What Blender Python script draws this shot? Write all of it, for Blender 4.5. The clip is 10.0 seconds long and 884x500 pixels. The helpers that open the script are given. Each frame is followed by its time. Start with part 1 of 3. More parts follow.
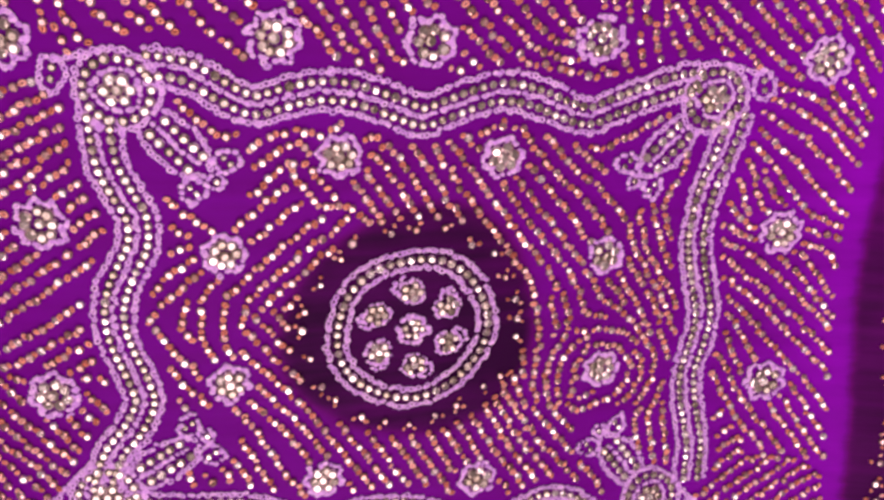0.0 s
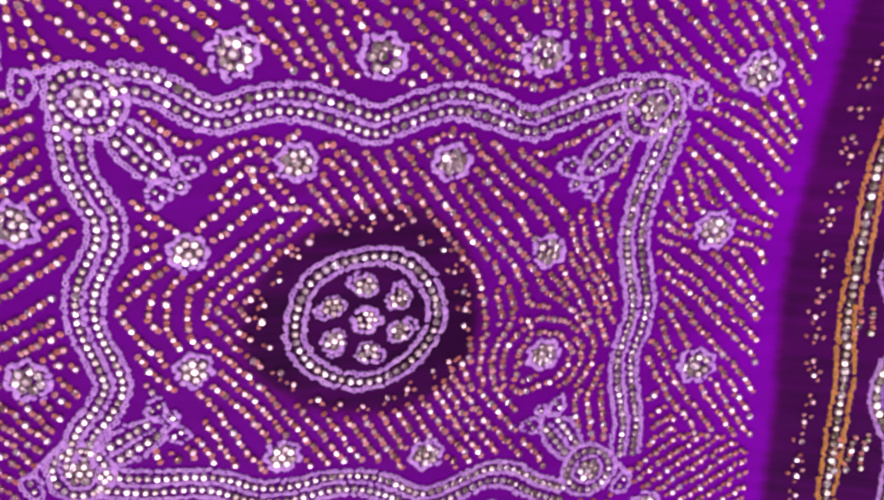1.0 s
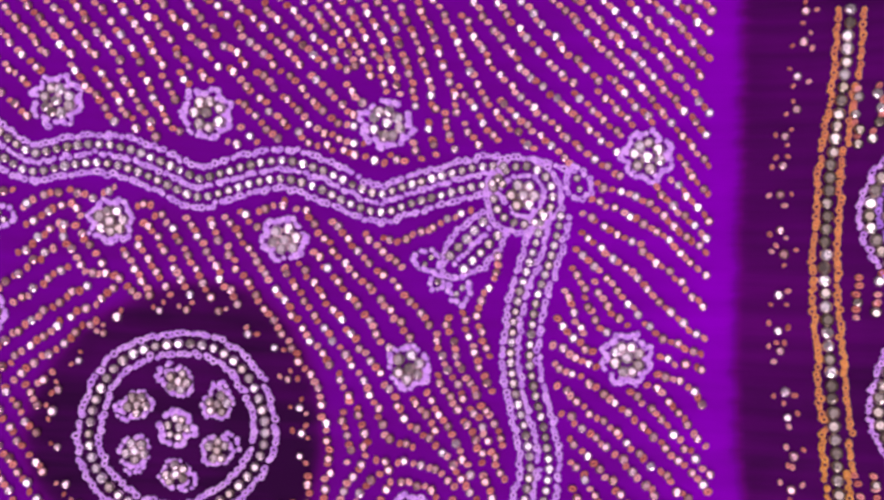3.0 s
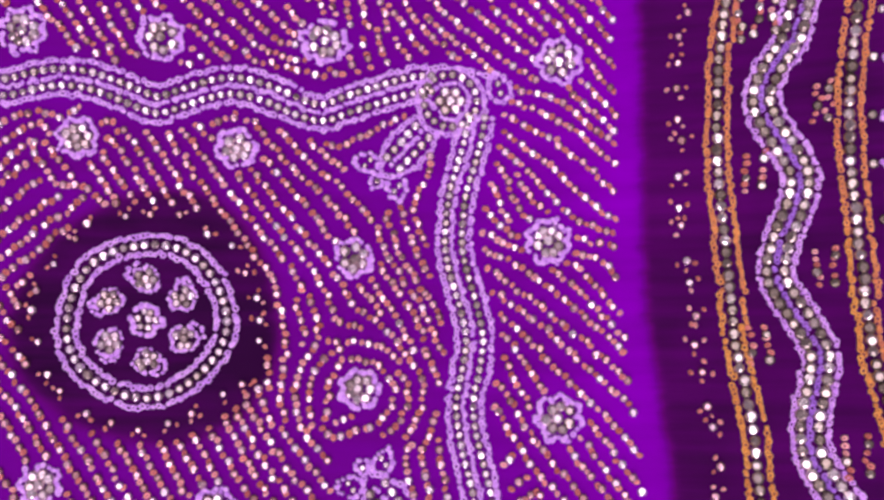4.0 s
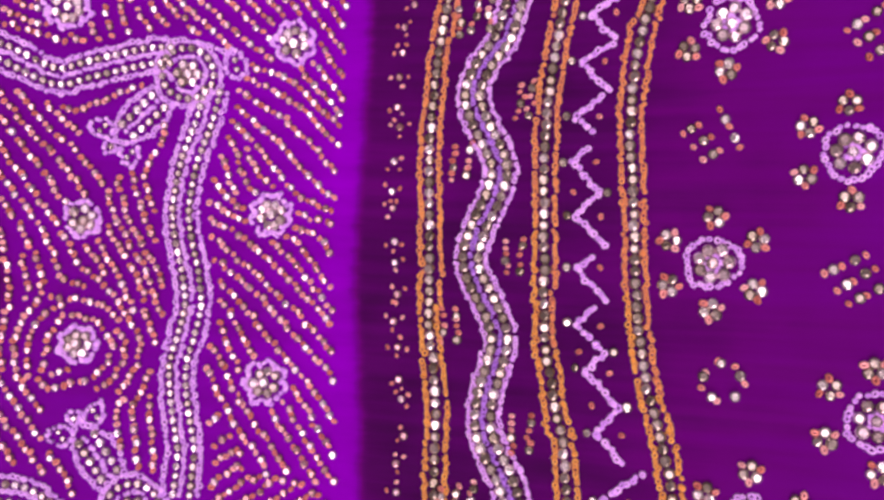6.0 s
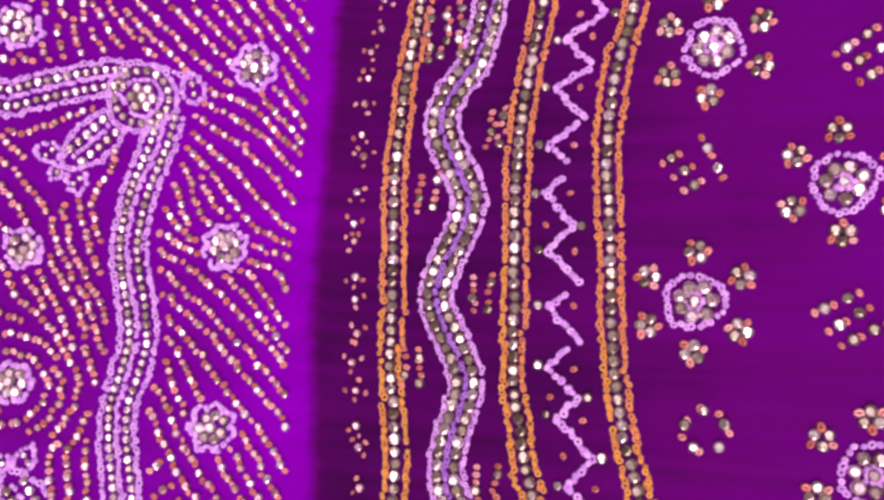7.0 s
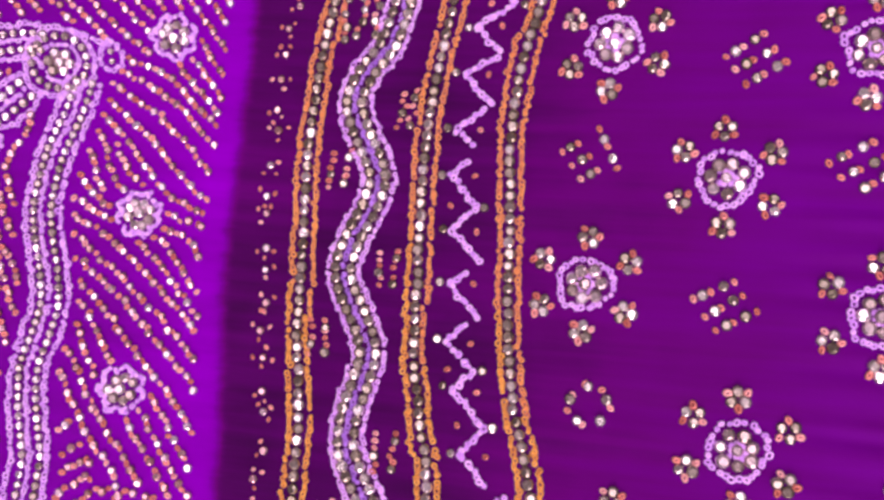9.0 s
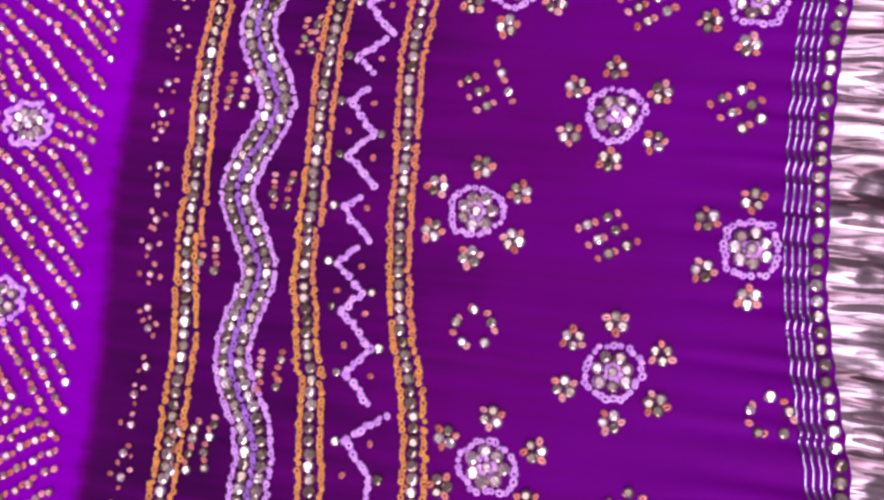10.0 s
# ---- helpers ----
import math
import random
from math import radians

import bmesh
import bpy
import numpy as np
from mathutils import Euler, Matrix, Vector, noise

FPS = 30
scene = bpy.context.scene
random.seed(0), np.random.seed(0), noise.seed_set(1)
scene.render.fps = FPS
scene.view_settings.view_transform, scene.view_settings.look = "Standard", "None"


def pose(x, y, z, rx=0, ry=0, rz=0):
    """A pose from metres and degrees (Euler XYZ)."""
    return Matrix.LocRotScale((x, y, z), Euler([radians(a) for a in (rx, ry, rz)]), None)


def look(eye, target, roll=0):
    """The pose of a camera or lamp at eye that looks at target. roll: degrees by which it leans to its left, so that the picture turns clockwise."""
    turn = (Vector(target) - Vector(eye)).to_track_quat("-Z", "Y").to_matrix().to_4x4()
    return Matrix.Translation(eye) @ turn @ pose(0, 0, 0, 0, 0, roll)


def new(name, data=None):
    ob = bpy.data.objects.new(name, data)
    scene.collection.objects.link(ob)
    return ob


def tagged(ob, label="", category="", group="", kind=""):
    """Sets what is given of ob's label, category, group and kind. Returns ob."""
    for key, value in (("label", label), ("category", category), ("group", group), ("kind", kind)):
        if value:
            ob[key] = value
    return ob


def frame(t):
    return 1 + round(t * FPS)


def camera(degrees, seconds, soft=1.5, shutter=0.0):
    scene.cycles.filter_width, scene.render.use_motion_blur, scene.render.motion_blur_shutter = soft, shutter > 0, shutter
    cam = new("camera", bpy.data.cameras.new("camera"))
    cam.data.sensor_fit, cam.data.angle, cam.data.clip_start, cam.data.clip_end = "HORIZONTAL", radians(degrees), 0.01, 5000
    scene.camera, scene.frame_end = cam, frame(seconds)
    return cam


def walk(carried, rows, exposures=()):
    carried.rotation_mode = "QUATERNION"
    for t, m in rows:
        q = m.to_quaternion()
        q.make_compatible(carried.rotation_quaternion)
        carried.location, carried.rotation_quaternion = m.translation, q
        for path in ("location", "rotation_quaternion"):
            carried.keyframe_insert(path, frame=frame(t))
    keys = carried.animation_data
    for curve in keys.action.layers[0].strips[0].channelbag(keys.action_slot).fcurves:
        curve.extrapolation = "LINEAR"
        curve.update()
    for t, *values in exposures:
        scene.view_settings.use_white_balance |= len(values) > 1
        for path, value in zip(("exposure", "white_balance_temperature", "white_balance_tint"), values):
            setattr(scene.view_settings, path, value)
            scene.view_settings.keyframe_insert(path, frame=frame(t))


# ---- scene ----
# An embroidered silk sari end lying on a floor; plan in millimetres, x along the cloth, y across it.
cam = camera(49.0, 10.0, soft=2.7)
PATH = [
    (0, pose(-0.0156, 0.1554, 0.3957, -20.06, -3.04, 2.53)),
    (0.5, pose(-0.0036, 0.1462, 0.4129, -17.99, -3.47, 2.13)),
    (1, pose(-0.0083, 0.1862, 0.4101, -23.78, -4.06, 3.80)),
    (1.5, pose(-0.0083, 0.1838, 0.4248, -23.06, -5.86, 4.13)),
    (2, pose(-0.0097, 0.1697, 0.4207, -22.93, -7.74, 5.44)),
    (2.2, pose(0.0369, 0.1288, 0.4208, -15.33, -2.98, 6.26)),
    (3.3, pose(0.1537, -0.0258, 0.3609, 13.47, 11.57, 3.08)),
    (3.5, pose(0.1433, -0.0485, 0.3710, 14.65, 7.95, 2.50)),
    (4, pose(0.1692, -0.0289, 0.4025, 8.78, 9.17, 0.76)),
    (4.5, pose(0.2028, -0.0164, 0.4200, 5.48, 10.59, 0.96)),
    (5, pose(0.2291, 0.0118, 0.4266, 0.88, 10.02, 2.01)),
    (5.5, pose(0.2494, 0.0056, 0.4199, 1.66, 8.32, 3.27)),
    (6, pose(0.2680, -0.0193, 0.4100, 6.53, 6.45, 4.08)),
    (6.2, pose(0.2713, -0.0291, 0.4024, 8.89, 5.75, 4.45)),
    (7.3, pose(0.2790, -0.0248, 0.3796, 10.74, 6.35, 5.02)),
    (7.5, pose(0.2665, -0.0205, 0.3861, 9.91, 4.52, 4.96)),
    (8, pose(0.2720, -0.0200, 0.3951, 9.68, 4.47, 5.63)),
    (8.5, pose(0.2838, -0.0189, 0.3903, 9.07, 4.23, 5.87)),
    (9, pose(0.2895, -0.0224, 0.3967, 8.38, 2.08, 6.33)),
    (9.5, pose(0.2927, -0.0256, 0.3997, 8.22, -0.04, 6.90)),
    (10, pose(0.2947, -0.0535, 0.3976, 8.88, -4.37, 8.20)),
]
walk(cam, PATH, [(0, -0.08, 7600, 25), (0.4, -0.23, 6500, 31), (2.0, -0.25, 6200, 38), (3.5, -0.19, 6100, 44), (5.5, -0.03, 6600, 47), (8.0, 0.17, 6900, 51), (10, 0.1, 6200, 43)])

# ---------------------------------------------------------------- light
MM = 0.001
world = bpy.data.worlds.new("world")
scene.world = world
world.use_nodes = True
wn = world.node_tree
sky = wn.nodes.new("ShaderNodeTexSky")
sky.sky_type = "NISHITA"
sky.sun_disc = False
sky.sun_elevation, sky.sun_rotation = radians(40), radians(180)
wn.links.new(sky.outputs[0], wn.nodes["Background"].inputs["Color"])
wn.nodes["Background"].inputs["Strength"].default_value = 0.1

WINDOW_X, WINDOW_Z, WALL_Y = (-0.55, 0.95), (0.75, 2.25), -1.5
lamp = bpy.data.lights.new("window_light", "AREA")
lamp.shape, lamp.size, lamp.size_y, lamp.energy, lamp.color = "RECTANGLE", 1.45, 1.45, 32, (1.0, 0.97, 0.95)
window_light = new("window_light", lamp)
window_light.matrix_world = look((0.2, WALL_Y - 0.06, 1.5), (0.2, 0.0, 0.6))


for name, y, deep, watts in (("ceiling_light_front", -0.82, 1.1, 25.0), ("ceiling_light_back", 0.95, 0.75, 24.0)):
    top = bpy.data.lights.new(name, "AREA")
    top.shape, top.size, top.size_y, top.energy, top.color = "RECTANGLE", 2.4, deep, watts, (1.0, 0.97, 0.97)
    new(name, top).matrix_world = look((0.15, y, 2.5), (0.15, y * 0.8, 0.0))


# ---------------------------------------------------------------- materials
def material(name, rough=0.5, metal=0.0, colour=(0.5, 0.5, 0.5)):
    m = bpy.data.materials.new(name)
    m.use_nodes = True
    p = m.node_tree.nodes["Principled BSDF"]
    p.inputs["Base Color"].default_value = (*colour, 1)
    p.inputs["Roughness"].default_value = rough
    p.inputs["Metallic"].default_value = metal
    return m, m.node_tree, p


def add(tree, kind, **values):
    n = tree.nodes.new("ShaderNode" + kind)
    for k, v in values.items():
        n.inputs[k.replace("_", " ")].default_value = v
    return n


def ramp(tree, fac, stops):
    n = tree.nodes.new("ShaderNodeValToRGB")
    e = n.color_ramp.elements
    while len(e) < len(stops):
        e.new(0.5)
    for el, (pos, col) in zip(e, stops):
        el.position, el.color = pos, (*col, 1)
    tree.links.new(fac, n.inputs["Fac"])
    return n.outputs["Color"]


def bump(tree, height, target, strength, distance):
    n = add(tree, "Bump", Strength=strength, Distance=distance)
    tree.links.new(height, n.inputs["Height"])
    tree.links.new(n.outputs[0], target.inputs["Normal"])
    return n


def varied(name, stops, rough, metal=0.0, by="Random", scale=300, sheen=0.0, relief=0.3):
    """A material whose colour varies from piece to piece and, finely, over each."""
    m, t, p = material(name, rough, metal)
    if by == "Random":
        info = t.nodes.new("ShaderNodeObjectInfo")
        src = info.outputs["Random"]
    else:
        info = t.nodes.new("ShaderNodeNewGeometry")
        src = info.outputs["Random Per Island"]
    col = ramp(t, src, stops)
    tc = t.nodes.new("ShaderNodeTexCoord")
    nz = add(t, "TexNoise", Scale=scale, Detail=3)
    t.links.new(tc.outputs["Object"], nz.inputs["Vector"])
    mix = t.nodes.new("ShaderNodeMix")
    mix.data_type, mix.blend_type = "RGBA", "MULTIPLY"
    mix.inputs["Factor"].default_value = 0.5
    t.links.new(col, mix.inputs[6])
    t.links.new(ramp(t, nz.outputs["Fac"], [(0.3, (0.6, 0.6, 0.6)), (0.65, (1.1, 1.1, 1.1))]), mix.inputs[7])
    t.links.new(mix.outputs[2], p.inputs["Base Color"])
    p.inputs["Sheen Weight"].default_value = sheen
    bump(t, nz.outputs["Fac"], p, relief, 0.0003)
    return m


amber_mat = varied("amber_thread", [(0, (0.66, 0.22, 0.02)), (1, (0.92, 0.42, 0.04))], 0.5, 0.0, "Island", 1500, 0.3)
stone_mat = varied("foiled_stone", [(0, (0.27, 0.215, 0.16)), (0.6, (0.54, 0.45, 0.39)), (1, (1.0, 0.90, 0.88))], 0.25, 0.9, scale=1.6, relief=0.2)
rose_mat = varied("rose_stone", [(0, (0.56, 0.28, 0.27)), (0.6, (0.88, 0.50, 0.56)), (1, (1.0, 0.82, 0.92))], 0.27, 0.9, scale=1.6, relief=0.2)
pale_mat = varied("pale_stone", [(0, (0.40, 0.30, 0.27)), (0.6, (0.68, 0.53, 0.55)), (1, (1.0, 0.84, 0.92))], 0.27, 0.9, scale=1.6, relief=0.2)
bead_mat = varied("copper_bead", [(0, (0.60, 0.16, 0.11)), (0.6, (0.88, 0.30, 0.24)), (1, (0.96, 0.48, 0.46))], 0.3, 0.35, "Random", 900)
lilac_mat = varied("lilac_thread", [(0, (0.64, 0.26, 0.84)), (1, (0.90, 0.50, 1.0))], 0.45, 0.0, "Island", 1500, 0.3)
violet_mat = varied("violet_thread", [(0, (0.34, 0.10, 0.66)), (1, (0.58, 0.24, 0.88))], 0.45, 0.0, "Island", 1500, 0.3)
orange_mat = varied("orange_thread", [(0, (0.64, 0.17, 0.06)), (1, (0.88, 0.33, 0.06))], 0.5, 0.0, "Island", 1500, 0.3)

t = orange_mat.node_tree
p = t.nodes["Principled BSDF"]
was = p.inputs["Base Color"].links[0].from_socket
tc = t.nodes.new("ShaderNodeTexCoord")
nz = add(t, "TexNoise", Scale=14, Detail=2)
t.links.new(tc.outputs["Object"], nz.inputs["Vector"])
mx = t.nodes.new("ShaderNodeMix")
mx.data_type = "RGBA"
fac = add(t, "MapRange", From_Min=0.45, From_Max=0.68, To_Min=0.0, To_Max=0.3)
t.links.new(nz.outputs["Fac"], fac.inputs["Value"])
t.links.new(fac.outputs[0], mx.inputs["Factor"])
t.links.new(was, mx.inputs[6])
mx.inputs[7].default_value = (0.86, 0.40, 0.03, 1)
t.links.new(mx.outputs[2], p.inputs["Base Color"])

# dyed silk: the dye strength is woven into the sheet as an attribute
silk_mat, t, p = material("purple_silk", 0.6)
p.inputs["Specular IOR Level"].default_value = 0.05
at = t.nodes.new("ShaderNodeAttribute")
at.attribute_name = "dye"
tc = t.nodes.new("ShaderNodeTexCoord")
n1 = add(t, "TexNoise", Scale=22, Detail=4)
t.links.new(tc.outputs["Object"], n1.inputs["Vector"])
ms = add(t, "MapRange", From_Min=0.3, From_Max=0.7, To_Min=-0.06, To_Max=0.06)
t.links.new(n1.outputs["Fac"], ms.inputs["Value"])
sm = t.nodes.new("ShaderNodeMath")
sm.operation = "ADD"
mp = add(t, "Mapping", Scale=(9, 170, 9))
slub = add(t, "TexNoise", Scale=1.0, Detail=4)
t.links.new(tc.outputs["Object"], mp.inputs["Vector"])
t.links.new(mp.outputs[0], slub.inputs["Vector"])
fine = add(t, "MapRange", From_Min=0.25, From_Max=0.75, To_Min=-0.09, To_Max=0.09)
t.links.new(slub.outputs["Fac"], fine.inputs["Value"])
drawn = t.nodes.new("ShaderNodeMath")
drawn.operation = "ADD"
t.links.new(at.outputs["Fac"], drawn.inputs[0])
t.links.new(fine.outputs[0], drawn.inputs[1])
t.links.new(drawn.outputs[0], sm.inputs[0])
t.links.new(ms.outputs[0], sm.inputs[1])
t.links.new(ramp(t, sm.outputs[0], [(0, (0.245, 0.0, 0.43)), (0.35, (0.152, 0.0, 0.245)), (0.7, (0.110, 0.0, 0.132)), (1.0, (0.027, 0.0, 0.032))]), p.inputs["Base Color"])
wv1 = t.nodes.new("ShaderNodeTexWave")
wv1.bands_direction = "X"
wv1.inputs["Scale"].default_value = 550
wv1.inputs["Distortion"].default_value = 1.5
wv2 = t.nodes.new("ShaderNodeTexWave")
wv2.bands_direction = "Y"
wv2.inputs["Scale"].default_value = 420
wv2.inputs["Distortion"].default_value = 2.0
ad = t.nodes.new("ShaderNodeMath")
ad.operation = "ADD"
for k, wv in enumerate((wv1, wv2)):
    t.links.new(tc.outputs["Object"], wv.inputs["Vector"])
    t.links.new(wv.outputs["Fac"], ad.inputs[k])
bump(t, ad.outputs[0], p, 0.25, 0.0002)

silver_mat, t, p = material("silver_lurex", 0.2, 1.0, (0.36, 0.25, 0.46))
satin_mat, t, p = material("silver_satin", 0.22, 0.85, (0.72, 0.62, 0.66))
tc = t.nodes.new("ShaderNodeTexCoord")
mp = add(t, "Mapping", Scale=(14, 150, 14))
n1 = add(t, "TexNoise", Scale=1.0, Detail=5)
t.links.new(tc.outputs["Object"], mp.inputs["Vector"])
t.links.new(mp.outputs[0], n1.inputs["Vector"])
# Pleat shade in the dips and sheen streaks on the crests, painted into the colour.
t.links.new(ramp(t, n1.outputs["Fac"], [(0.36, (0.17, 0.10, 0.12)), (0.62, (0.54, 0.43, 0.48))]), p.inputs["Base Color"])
bump(t, n1.outputs["Fac"], p, 0.4, 0.001)


def plaster(name, colour, rough=0.8):
    m, t, p = material(name, rough, 0, colour)
    tc = t.nodes.new("ShaderNodeTexCoord")
    n = add(t, "TexNoise", Scale=6, Detail=6)
    t.links.new(tc.outputs["Object"], n.inputs["Vector"])
    lo = tuple(v * 0.85 for v in colour)
    t.links.new(ramp(t, n.outputs["Fac"], [(0.3, lo), (0.7, colour)]), p.inputs["Base Color"])
    bump(t, n.outputs["Fac"], p, 0.15, 0.002)
    return m


wall_mat = plaster("wall_plaster", (0.25, 0.225, 0.235))
floor_mat = plaster("floor_stone", (0.33, 0.30, 0.31), 0.6)
ceiling_mat = plaster("ceiling_paint", (0.42, 0.40, 0.41))


# ---------------------------------------------------------------- plan
BAND_TOP = [(-90.1, 101.4), (-79.1, 99.4), (-66.9, 91.9), (-58.1, 88.0), (-46.0, 91.1), (-36.4, 92.7), (-26.5, 91.8), (-16.5, 88.6), (-6.4, 84.6),
    (-0.4, 82.9), (9.3, 86.3), (19.0, 89.8), (28.8, 91.5), (41.0, 88.9), (51.2, 84.6), (61.4, 82.0), (71.4, 85.8), (83.6, 90.2), (93.8, 93.6), (100.0,
    94.8)]
BAND_LEFT = [(-107.5, 82.5), (-106.3, 68.6), (-102.4, 58.4), (-98.3, 49.0), (-98.4, 39.4), (-102.2, 31.0), (-106.8, 20.2), (-108.2, 9.0), (-105.7,
    -2.3), (-101.5, -14.0), (-99.8, -23.2), (-104.8, -34.2), (-111.5, -43.0), (-116.0, -54.5)]
BAND_RIGHT = [(121.0, 76.9), (118.3, 65.1), (114.8, 53.1), (113.1, 41.1), (112.9, 29.1), (115.4, 17.3), (118.9, 5.4), (121.2, -6.5), (119.8, -18.5),
    (117.6, -30.5), (118.9, -42.4), (121.8, -54.1), (124.8, -65.7), (125.0, -77.4)]
BAND_BOTTOM = [(-102.9, -67.3), (-86.9, -69.8), (-71.2, -70.7), (-59.9, -73.6), (-48.3, -79.3), (-36.7, -81.6), (-24.9, -80.4), (-12.8, -79.1), (-0.2,
    -80.9), (12.0, -86.2), (23.7, -93.3), (35.5, -92.7), (47.5, -88.6), (58.2, -85.5), (68.9, -87.6), (80.4, -95.3), (89.6, -99.7)]
STRIPE_1 = [(218.5, 123.2), (217.0, 112.0), (215.5, 100.8), (215.0, 89.6), (214.3, 78.3), (214.0, 67.1), (214.5, 56.0), (215.2, 44.9), (216.2, 33.9),
    (216.9, 22.9), (217.7, 12.0), (218.3, 1.1), (219.3, -9.6), (221.2, -20.1), (222.7, -30.6), (224.2, -40.9), (225.2, -61.1), (225.8, -71.3), (226.4,
    -81.3), (227.1, -91.2), (227.3, -97.8)]
WAVE = [(245.8, 123.7), (243.9, 115.0), (241.5, 106.1), (234.2, 94.9), (230.5, 83.6), (234.3, 72.7), (240.3, 62.0), (243.3, 53.4), (241.0, 42.3),
    (236.4, 31.0), (233.8, 19.9), (235.9, 11.4), (243.0, -0.8), (247.4, -12.0), (245.9, -23.8), (243.3, -34.5), (243.4, -46.9), (247.7, -56.5), (252.4,
    -63.9), (257.4, -76.7), (257.8, -86.5), (257.8, -93.1)]
STRIPE_2 = [(265.6, 123.9), (262.5, 102.2), (260.7, 80.4), (260.5, 58.7), (261.4, 37.1), (263.0, 15.8), (264.2, -5.2), (265.4, -15.5), (268.0, -25.5),
    (269.8, -35.5), (272.9, -45.2), (275.8, -63.9), (277.2, -73.7), (279.6, -89.7)]
STRIPE_3 = [(298.3, 123.8), (293.8, 102.7), (292.2, 81.4), (292.9, 60.2), (295.0, 39.3), (296.5, 18.5), (298.5, -1.9), (300.1, -11.9), (301.7, -21.8),
    (304.4, -31.4), (307.5, -40.8), (311.9, -58.6), (313.3, -68.2), (315.0, -84.0)]
ZIG_A = [(278.4, 133.2), (289.1, 122.5), (275.0, 114.2), (284.2, 104.1)]
ZIG_B = [(283.5, 102.5), (271.9, 95.5), (283.6, 84.0)]
ZIG_C = [(280.8, 82.2), (271.1, 74.5), (277.9, 69.1)]
ZIG_D = [(276.6, 62.2), (270.8, 57.0), (281.9, 45.5), (273.5, 36.2), (285.2, 25.4)]
ZIG_E = [(280.4, 20.4), (274.4, 16.8), (286.9, 4.2)]
ZIG_F = [(282.4, 1.8), (275.8, -5.1), (287.3, -15.2), (279.8, -22.2), (293.0, -34.7), (285.3, -44.6), (295.1, -54.5)]
ZIG_G = [(301.6, -57.7), (288.7, -68.0), (299.6, -80.0), (299.3, -86.6)]
RIBBON = [(422.6, 105.1), (422.0, 84.8), (422.6, 64.7), (423.5, 44.7), (424.2, 25.0), (426.0, 5.6), (428.4, -13.3), (431.6, -31.6), (434.7, -49.5),
    (437.6, -64.0)]
EDGE_STONES = [(436.4, 104.2), (435.3, 94.0), (434.8, 81.9), (434.9, 65.9), (435.2, 51.9), (435.8, 36.2), (436.8, 20.6), (437.6, 5.2), (439.4, -8.0),
    (441.5, -20.9), (443.4, -29.9), (445.8, -42.4), (448.2, -55.5)]
DYE_EDGE = [(185.9, 121.6), (186.2, 99.1), (186.0, 76.4), (185.6, 53.8), (185.7, 31.3), (186.5, 9.1), (189.1, -12.7), (191.9, -34.0), (194.4, -54.9)]
LEAF_CLUSTERS = [(229.7, 115.6), (251.3, 82.0), (227.4, 56.6), (251.2, 20.7), (227.2, -7.5), (258.0, -47.1), (234.7, -80.3)]
FLOWERS_INNER = [(74.6, 24.8), (77.9, -26.1), (29.2, 66.8), (-30.1, 69.2), (27.3, -70.6), (-70.0, 33.8), (-69.8, -17.8), (-35.2, -62.4)]
FLOWERS_OUTER = [(154.4, 104.0), (149.7, 32.3), (153.6, -36.1), (62.6, 110.5), (0.6, 109.4), (-129.8, 46.5), (-131.1, -19.2), (-51.4, 110.4), (-133.9,
    108.9), (138.7, -112.9), (57.2, -108.6)]
RING_MOTIFS = [(323.4, 19.8), (367.0, 59.8), (325.8, 107.5), (376.2, -31.7), (415.8, 15.8), (338.8, -69.7), (409.3, 104.7), (402.8, -101.4)]
DIAMONDS = [(322.7, 67.4), (408.3, 64.8), (369.6, 15.8), (373.1, 101.6)]
SMALL_RINGS = [(328.2, -22.4), (426.0, -39.6), (385.3, -77.1)]
CORNERS = [(-100.6, 93.2), (111.4, 88.2), (106.7, -89.7), (-115.2, -61.7)]
FLOW_ABOVE = [(-126.3, 115.1, -85), (-101.3, 116.2, -41), (-78.3, 114.7, -49), (-58.7, 102.3, -31), (-35.6, 111.0, -51), (-20.4, 111.7, -60), (-1.3,
    96.6, -5), (23.8, 112.5, -42), (55.4, 96.7, -11), (72.0, 114.7, -78), (81.8, 114.5, -78), (94.3, 112.0, -51), (112.8, 113.4, -38), (130.6, 115.9,
    -39), (153.6, 112.5, -50), (163.5, 96.6, -51)]
FLOW_RIGHT = [(145.6, 89.8, -20), (144.6, 76.0, -28), (134.7, 68.3, -40), (151.7, 60.3, -40), (162.7, 53.5, -46), (145.8, 48.4, -49), (133.7, 52.5,
    -70), (135.8, 30.5, -24), (165.8, 30.5, -13), (170.7, 17.6, -53), (139.9, 10.6, -36), (160.5, -6.9, -41), (169.9, -27.6, -43), (134.8, -22.7, -59),
    (167.1, -49.5, -52), (151.9, -62.6, -49), (138.6, -67.8, 40), (155.0, -86.0, 38)]
FLOW_LEFT = [(-134.0, 75.3, 30), (-120.0, 60.3, 38), (-130.2, 89.3, 25), (-135.5, 17.6, 36), (-129.1, 2.8, 32), (-139.5, -35.5, -43), (-121.5, -33.6,
    -51), (-144.5, -47.6, -42)]
